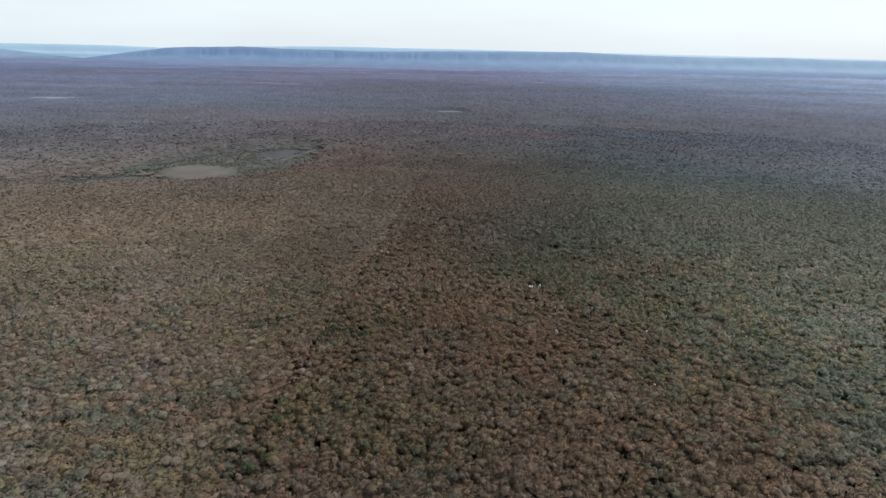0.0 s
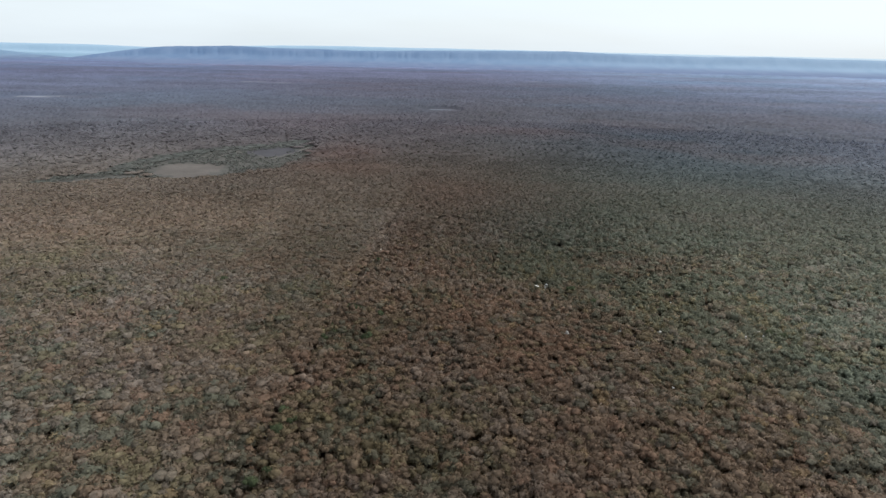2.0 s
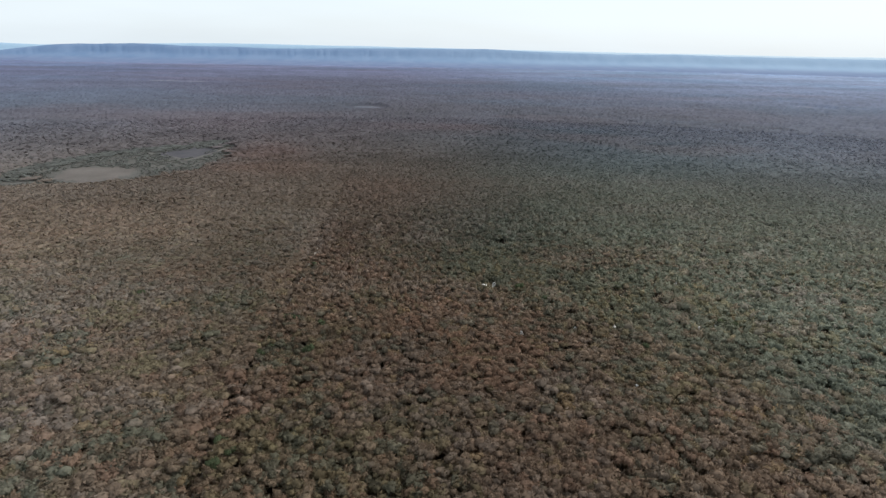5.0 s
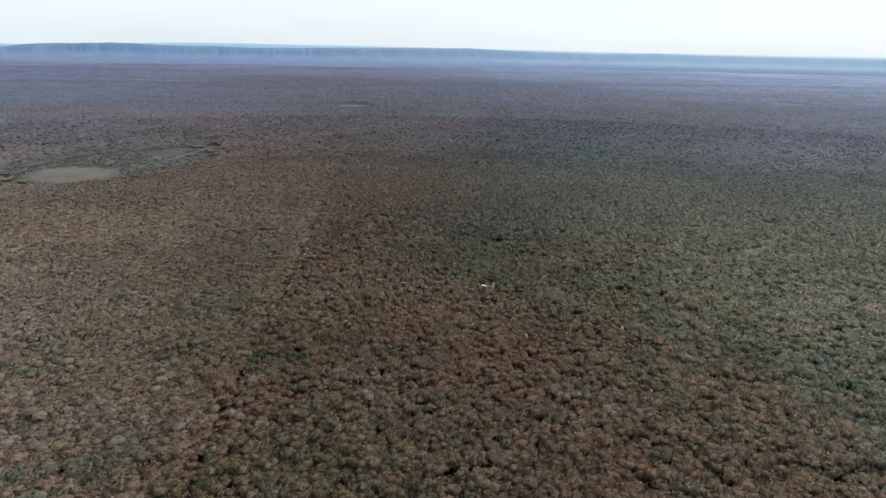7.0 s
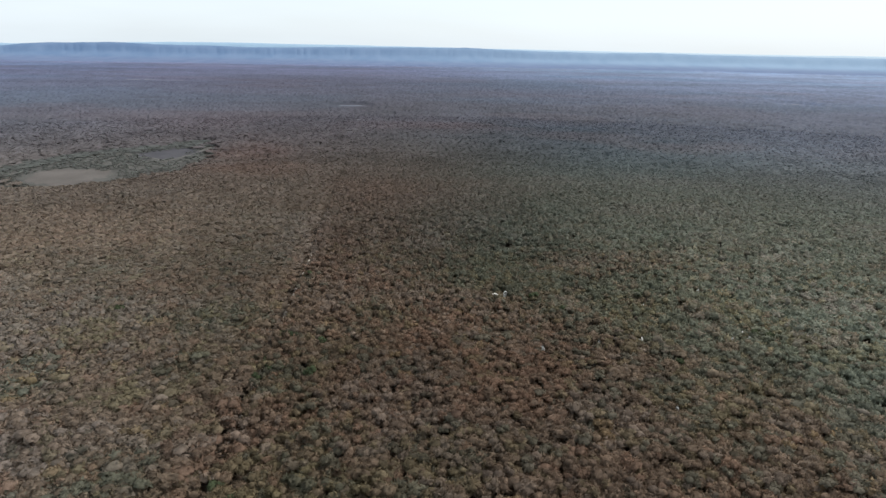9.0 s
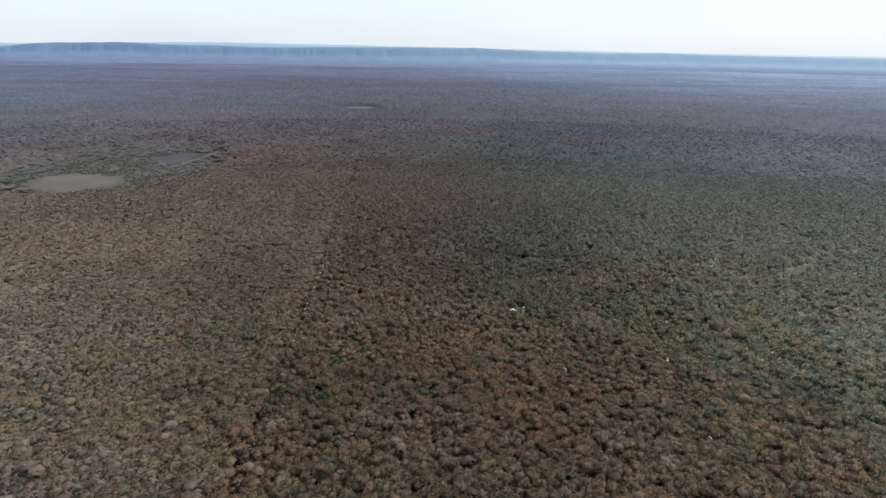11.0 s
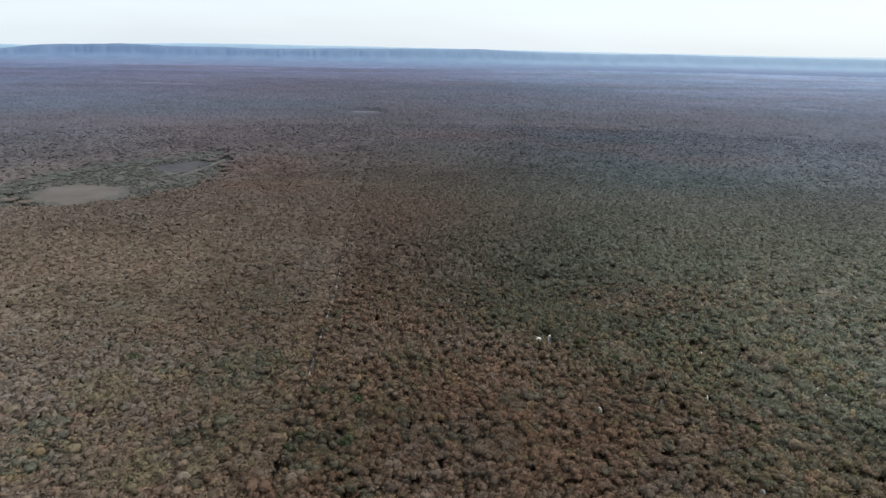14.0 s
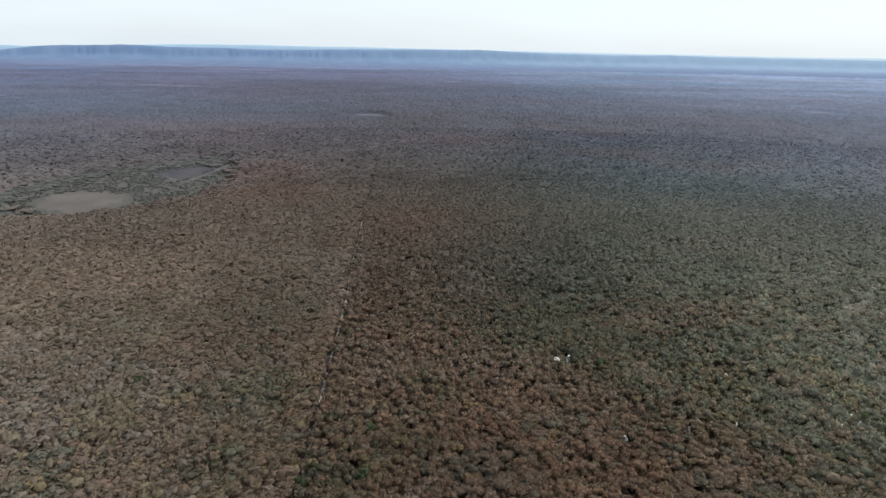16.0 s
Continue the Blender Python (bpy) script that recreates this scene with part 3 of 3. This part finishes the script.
def open_ground(x, y):
    """0 in thick forest, 1 where no tree stands, between where growth is low."""
    o = np.zeros(len(x))
    rag = 0.35 * (field(x, y, 14.0, 24) - 0.5)
    o = np.maximum(o, smooth(1.12 - blob(x, y, -248, 615, 38, 42, 33) - rag, 0.0, 0.16))
    o = np.maximum(o, 0.86 * smooth(1.1 - blob(x, y, -225, 668, 66, 105, -30) - rag, 0.0, 0.2))
    o = np.maximum(o, smooth(1.1 - blob(x, y, -195, 734, 26, 48, -8) - rag, 0.0, 0.42))
    o = np.maximum(o, 0.8 * smooth(1.1 - blob(x, y, -314, 566, 44, 19, 36) - rag, 0.0, 0.1))
    o = np.maximum(o, smooth(1.1 - blob(x, y, -314, 570, 38, 6, 36) - rag, 0.0, 0.2))
    far_path = np.min([np.hypot((x - px) * 1.2, (y - py + 5) * 0.7) for px, py in zip(*pan_path(np.linspace(0, 1, 36)))], axis=0)
    o = np.maximum(o, np.where(far_path < 4.0, 1.0, np.where(far_path < 9, 0.8, 0.0)))
    o = np.maximum(o, np.where((np.abs(x - track_x(y)) < 1.5) & bare_track(y), 1.0, 0.0))
    o = np.maximum(o, np.where((np.abs(x - track_x(y)) < 0.6) & (y < 900), 1.0, 0.0))
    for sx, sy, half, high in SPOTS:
        # growth is cleared on the camera's side so the spot shows in view
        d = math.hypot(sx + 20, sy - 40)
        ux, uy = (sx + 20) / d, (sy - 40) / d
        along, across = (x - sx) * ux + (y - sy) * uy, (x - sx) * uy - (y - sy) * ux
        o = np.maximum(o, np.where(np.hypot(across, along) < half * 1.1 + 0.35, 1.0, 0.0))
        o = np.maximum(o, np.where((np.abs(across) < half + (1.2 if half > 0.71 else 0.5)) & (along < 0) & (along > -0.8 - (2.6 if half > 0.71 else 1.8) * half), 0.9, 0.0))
        # kept low towards the sun too, so the larger ones stand lit
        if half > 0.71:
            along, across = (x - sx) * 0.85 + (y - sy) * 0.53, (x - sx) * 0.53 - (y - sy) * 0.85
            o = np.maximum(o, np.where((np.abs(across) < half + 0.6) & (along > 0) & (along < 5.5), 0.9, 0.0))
    # openings reach further towards the camera so their ground shows in view
    for sx, sy, rx, ry in OPENINGS:
        o = np.maximum(o, np.where(blob(x, y, sx, sy - 25, rx, ry + 28) < 1, 1.0, 0.0))
    return o


def beyond_track(x, y):
    """1 in the lower, closer growth west of the track, 0 in the taller woods east of it."""
    return smooth(track_x(y) - x, -2, 5) * (0.45 + 0.55 * smooth(y, 240, 380))


def clearing(x, y):
    """How far out of the clearing round the clay pan a place lies: 1 on its edge."""
    return np.minimum.reduce([blob(x, y, -250, 616, 44, 44, 0), blob(x, y, -225, 668, 66, 105, -30), blob(x, y, -190, 742, 28, 62, -8), blob(x, y, -314, 568, 44, 20, 36)])


def sizes(x, y, n, cell):
    """Crown radius, height and flatness of each tree; low and small where growth is low."""
    o = open_ground(x, y)
    west = beyond_track(x, y)
    level = smooth(np.hypot(x, y - APEX_Y), 380, 700)
    even = np.maximum(level, 0.75 * west)
    rad = cell * (0.56 + 0.3 * rng.random(n) + 0.5 * rng.random(n) ** 4)
    swell = 1.6 * (field(x, y, 11.0, 27) - 0.5) + 1.4 * (field(x, y, 27.0, 38) - 0.5)
    tall = 5.6 + swell * (1 - 0.35 * even) + (1 - 0.8 * even) * (1.6 * rng.random(n) - 0.8 + 1.5 * rng.random(n) ** 4)
    b = clearing(x, y)
    behind = smooth(y - np.interp(x, (-360, -316, -250, -190, -160), (515, 566, 630, 742, 800)), -5, 25)
    tall = tall * (1 - (0.5 + 0.28 * behind) * smooth(1.45 + 0.35 * behind - b, 0.0, 0.45 + 0.3 * behind) * (0.6 + 0.3 * behind + (0.8 - 0.6 * behind) * rng.random(n)))
    big = 1 + 0.3 * west * smooth(340 - y, 0, 90) + 0.25 * smooth(250 - y, 0, 70) + 0.6 * smooth(field(x, y, 26.0, 33), 0.55, 0.85) * smooth(420 - y, 0, 100)
    thin = rng.random(n) < 1 / big ** 0.35
    rad = rad * big * (1.0 + 0.24 * level + 0.44 * smooth(track_x(y) - x, -2, 5))
    rad = np.minimum(rad, (1.3 + 0.15 * west) * cell)
    beside = np.abs(x - track_x(y))
    rad = np.where(beside < 2.4, np.minimum(rad, (beside - 0.05).clip(0.45)), rad)
    low = o > 0.3
    tall = np.where(low, np.where(o == 0.9, 2.9, 1.1) + 0.5 * rng.random(n), tall)
    rad = np.where(low, rad * np.where(o == 0.9, 0.85, 0.36), rad)
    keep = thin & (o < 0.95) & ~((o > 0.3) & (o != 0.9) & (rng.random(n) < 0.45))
    return rad, tall, 1.0 - 0.45 * even - 0.1 * west, keep


def woods(name, forms, x, y, rad, tall, flat, colours, label, mat=LEAF, lift=0.0):
    """One mass of crowns out of a few crown forms, each turned and scaled on its own."""
    n = len(x)
    turn = rng.random(n) * 2 * np.pi
    pick = rng.integers(0, len(forms), n)
    sx, sy, sz = rad * (0.8 + 0.5 * rng.random(n)), rad * (0.8 + 0.5 * rng.random(n)), rad * flat * (0.75 + 0.4 * rng.random(n))
    sz = np.minimum(sz, tall * 0.55)
    vs, fs, cs, ns, base = [], [], [], [], 0
    for k, (v, f, soft) in enumerate(forms):
        i = np.nonzero(pick == k)[0]
        c, s = np.cos(turn[i])[:, None], np.sin(turn[i])[:, None]
        lx, ly = v[None, :, 0] * sx[i, None], v[None, :, 1] * sy[i, None]
        p = np.stack([x[i, None] + lx * c - ly * s, y[i, None] + lx * s + ly * c, (tall[i] - 0.8 * sz[i])[:, None] + v[None, :, 2] * sz[i, None]], 2)
        vs.append(p.reshape(-1, 3))
        h = flat[i, None]
        q = np.stack([(soft[None, :, 0] * c - soft[None, :, 1] * s) * h, (soft[None, :, 0] * s + soft[None, :, 1] * c) * h, soft[None, :, 2] + lift + 0.0 * h], 2)
        ns.append(unit(q.reshape(-1, 3)))
        fs.append((f[None] + base + (np.arange(len(i)) * len(v))[:, None, None]).reshape(-1, 3))
        cs.append(np.repeat(colours[i], len(v), 0))
        base += len(i) * len(v)
    me = mesh_from(name, np.concatenate(vs), np.concatenate(fs), np.concatenate(cs), True, np.concatenate(ns))
    me.materials.append(mat)
    return tagged(new(name, me), label, "forest", kind="stuff")


# darker evergreens that stand out of the dry canopy
EVERGREENS = [(-49, 256, 2.0), (-44, 250, 1.9), (-34, 246, 2.1), (-51, 245, 1.7), (-47, 250, 1.8), (-55, 190, 2.1), (-51, 185, 2.0), (-55, 179, 2.2),
              (-56, 154, 2.0), (-53, 159, 1.8), (-114, 310, 2.2), (-38, 343, 2.1), (-46, 278, 2.0), (-41, 277, 2.1), (-30, 269, 1.8),
              (80, 291, 2.3), (72, 287, 2.0), (63, 302, 1.9), (97, 236, 1.8), (145, 252, 2.2), (140, 254, 1.8), (113, 300, 1.9)]
CELL, CELL_MID, CELL_FAR = 2.65, 3.3, 4.3
nx, ny = scatter(0, R_NEAR, CELL)
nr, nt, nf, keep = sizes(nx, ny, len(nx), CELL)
nx, ny, nr, nt, nf = nx[keep], ny[keep], nr[keep], nt[keep], nf[keep]
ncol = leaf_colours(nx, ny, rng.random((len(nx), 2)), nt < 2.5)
clear = np.min([np.hypot(nx - ex, ny - ey) / er for ex, ey, er in EVERGREENS], axis=0) > 0.5
nx, ny, nr, nt, nf, ncol = nx[clear], ny[clear], nr[clear], nt[clear], nf[clear], ncol[clear]
# the stretch of forest that stays in view longest and nearest is built tree by tree
own = (np.abs(nx + 8) < 34) & (ny > 236) & (nt > 2.5)
own_i = np.nonzero(own)[0][:300]
rest = np.ones(len(nx), bool)
rest[own_i] = False
front = rest & (np.hypot(nx, ny - APEX_Y) + 24 * (field(nx, ny, 8.0, 37) - 0.5) < R_FRONT)
back = rest & ~front
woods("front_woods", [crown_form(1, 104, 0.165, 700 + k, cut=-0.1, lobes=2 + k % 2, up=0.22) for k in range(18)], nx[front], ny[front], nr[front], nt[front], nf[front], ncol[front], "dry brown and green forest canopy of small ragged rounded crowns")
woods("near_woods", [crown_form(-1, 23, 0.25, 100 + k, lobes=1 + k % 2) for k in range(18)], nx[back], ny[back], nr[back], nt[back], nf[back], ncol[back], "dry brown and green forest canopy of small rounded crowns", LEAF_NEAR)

mx, my = scatter(R_NEAR, R_MID, CELL_MID)
ux, uy = np.meshgrid(np.arange(-185, 205, 5.2), np.arange(-95, 125, 5.2))
ux, uy = (g.ravel() + (rng.random(g.size) - 0.5) * 5.0 for g in (ux, uy))
mx, my = np.concatenate([mx, ux]), np.concatenate([my, uy])
mr, mt, mf, keep = sizes(mx, my, len(mx), CELL_MID)
mr = np.where(my < 125, mr * 1.5, mr)
mx, my, mr, mt, mf = mx[keep], my[keep], mr[keep], mt[keep], mf[keep]
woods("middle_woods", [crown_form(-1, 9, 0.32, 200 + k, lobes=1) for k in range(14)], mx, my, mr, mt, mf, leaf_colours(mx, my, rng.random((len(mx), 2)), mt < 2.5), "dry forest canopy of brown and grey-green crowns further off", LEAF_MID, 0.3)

fx, fy = scatter(R_MID, R_FAR, CELL_FAR)
fr, ft, ff, keep = sizes(fx, fy, len(fx), CELL_FAR)
fx, fy, fr, ft, ff = fx[keep], fy[keep], fr[keep], ft[keep], ff[keep]
woods("outer_woods", [crown_form(-1, 4, 0.38, 300 + k, lobes=1) for k in range(12)], fx, fy, fr * 1.32, np.where(ft > 4, 5.6 + 0.5 * (ft - 5.6), ft), ff * 0.75, 1.05 * leaf_colours(fx, fy, rng.random((len(fx), 2)), ft < 2.5), "distant dry forest canopy of crowns tinted violet-brown by painted haze", LEAF_OUTER, 0.5)


def canopy_sheet(name, h0, h1, cols, r0, r1, rows, label):
    """The closed canopy far off, rough by the height of its trees."""
    h = np.radians(np.linspace(h0, h1, cols))
    r = r0 * (r1 / r0) ** np.linspace(0, 1, rows)
    hh, rr = np.meshgrid(h, r)
    rr = rr * (1 + 0.002 * (rng.random(rr.shape) - 0.5))
    x, y = (rr * np.sin(hh)).ravel(), (rr * np.cos(hh)).ravel() + APEX_Y
    o = np.zeros(len(x))
    # canopy cut deeper on the camera's side so the pale ground shows
    for sx, sy, rx, ry in OPENINGS:
        o = np.maximum(o, smooth(1.35 - blob(x, y, sx, sy - 34, rx * 1.2 + 8, ry + 52), 0, 0.4))
    bare = np.maximum(np.where(rr.ravel() < R_FAR, smooth(open_ground(x, y), 0.1, 0.3), 0.0), smooth(2.1 - clearing(x, y), 0.0, 0.3))
    under = rr.ravel() < R_FAR - 45
    lumps = 0.3 * field(x, y, 12.0, 44) + 0.15 * field(x, y, 31.0, 45) + 0.55 * rng.random(len(x))
    z = (2.9 + np.where(under, 1.3, 5.6 - 3.0 * smooth(rr.ravel(), 1500, 4000)) * lumps) * (1 - np.maximum(o, bare)) + np.where(bare > 0, -0.3 * bare, (0.03 + 0.1 * lumps) * o)
    z = np.where((rr.ravel() == rr.max()) | (rr.ravel() == rr.min()), 0.0, z)
    # sheet colours carry the painted haze, a little darker nearer in
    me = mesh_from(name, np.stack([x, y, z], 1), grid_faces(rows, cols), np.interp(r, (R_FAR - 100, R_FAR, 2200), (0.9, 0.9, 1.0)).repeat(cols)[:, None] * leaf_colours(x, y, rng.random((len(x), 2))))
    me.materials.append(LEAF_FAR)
    return tagged(new(name, me), label, "forest", kind="stuff")


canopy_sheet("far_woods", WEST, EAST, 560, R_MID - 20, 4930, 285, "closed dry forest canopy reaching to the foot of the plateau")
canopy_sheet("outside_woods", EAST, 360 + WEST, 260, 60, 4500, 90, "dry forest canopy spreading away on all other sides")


# ---------------------------------------------------------------- trees of their own
def limb_mesh(name, seed):
    """A tapered leaning trunk with a few limbs, one unit tall."""
    r = np.random.default_rng(seed)
    vs, fs = [], []

    def tube(pts, radii, sides=6):
        base = len(vs)
        for p, w in zip(pts, radii):
            for k in range(sides):
                a = 2 * math.pi * k / sides
                vs.append((p[0] + w * math.cos(a), p[1] + w * math.sin(a), p[2]))
        for j in range(len(pts) - 1):
            for k in range(sides):
                l = (k + 1) % sides
                a, b = base + j * sides, base + (j + 1) * sides
                fs.extend([(a + k, a + l, b + l), (a + k, b + l, b + k)])

    lean = r.normal(size=2) * 0.04
    trunk = [(lean[0] * q, lean[1] * q, q * 0.62 - (0.01 if q == 0 else 0)) for q in (0, 0.15, 0.4, 0.7, 1.0)]
    tube(trunk, (0.03, 0.022, 0.018, 0.014, 0.011))
    for k in range(5):
        a = 2 * math.pi * (k + r.random() * 0.6) / 5
        s = trunk[2 + k % 3]
        d = 0.16 + 0.12 * r.random()
        tube([s, (s[0] + d * 0.5 * math.cos(a), s[1] + d * 0.5 * math.sin(a), s[2] + 0.1), (s[0] + d * math.cos(a), s[1] + d * math.sin(a), s[2] + 0.26)], (0.011, 0.007, 0.003), 5)
    return mesh_from(name, np.array(vs), np.array(fs))


crown_meshes = []
for k in range(9):
    v, f, soft = crown_form(1, 340, 0.125, 400 + k, cut=-0.5, lobes=2 + k % 3, up=0.18)
    crown_meshes.append(mesh_from("crown", v, f, smooth_shade=True, normals=soft))
trunk_meshes = [limb_mesh("trunk", 500 + k) for k in range(5)]


def tree(x, y, rad, tall, colour, k, label, group):
    root = tagged(new("tree"), label, "tree", group)
    root.location = (x, y, 0.0)
    root.rotation_euler = (0, 0, rng.random() * 6.28)
    t = part("trunk", trunk_meshes[k % 5], BARK, root)
    t.scale = (tall, tall, tall)
    c = part("crown", crown_meshes[k % 9], LEAF_OWN, root)
    sz = min(rad * (0.85 + 0.3 * rng.random()), tall * 0.55)
    c.location, c.scale = (0, 0, tall - 0.8 * sz), (rad * (0.9 + 0.2 * rng.random()), rad * (0.9 + 0.2 * rng.random()), sz)
    c.color = (*colour, 1.0)
    return root


def colour_word(c):
    r, g, b = c
    if g > r * 1.02:
        return "grey-green leafy"
    if r > 2.2 * b and r > g * 1.5:
        return "rust-red dry"
    if r < 1.35 * b:
        return "grey leafless"
    return "olive-brown" if g > 0.8 * r else "dry brown"


for k, i in enumerate(own_i):
    tree(nx[i], ny[i], nr[i], nt[i], ncol[i], k, "small %s tree with a ragged rounded crown" % colour_word(ncol[i]), "forest trees")

for k, (x, y, r) in enumerate(EVERGREENS):
    tree(x, y, r * 1.1, 6.3 + 0.3 * (k % 3), (0.068, 0.085, 0.043), k + 3, "taller dark green evergreen tree standing over dry forest", "evergreen trees")


def outcrop(x, y, half, high, seed):
    """A weathered pale rock with a broken, uneven head, standing in for bare sand so that it shows in view."""
    r = np.random.default_rng(seed)
    v, f = ico(3)
    knobs = r.normal(size=(7, 3))
    knobs /= np.linalg.norm(knobs, axis=1, keepdims=True)
    swell = np.maximum(0, v @ knobs.T - 0.6).max(1) * 0.9
    v = v * (0.8 + swell + 0.12 * (r.random(len(v)) - 0.5))[:, None]
    z = (v[:, 2] + 1) / 2
    wide = 1.3 - 0.3 * z.clip(0, 1)
    p = np.stack([v[:, 0] * half * wide * (0.8 + 0.5 * r.random()), v[:, 1] * half * wide, z * high - 0.25], 1)
    me = mesh_from("rock_outcrop", p, f)
    me.materials.append(LIMESTONE)
    ob = new("rock_outcrop", me)
    ob.location = (x, y, 0)
    ob.scale = (1.3, 1.3, 1.1 if half < 0.71 else 0.92)
    return tagged(ob, "pale limestone rock standing in for bare sand between dry trees", "rock", "rock outcrops")


for k, (x, y, half, high) in enumerate(SPOTS):
    outcrop(x, y, half, high, 600 + k)


def dead_tree(x, y):
    """A bleached leaning trunk with bare broken limbs."""
    root = tagged(new("dead_tree"), "bleached leafless dead tree leaning over the dry canopy", "tree")
    root.location = (x, y, 0)
    root.rotation_euler = (radians(24), radians(-14), 0)
    t = part("trunk", limb_mesh("trunk", 777), BLEACHED, root)
    t.scale = (9.0, 9.0, 9.0)
    t.location = (0, 0, -0.3)
    return root


dead_tree(109, 204)
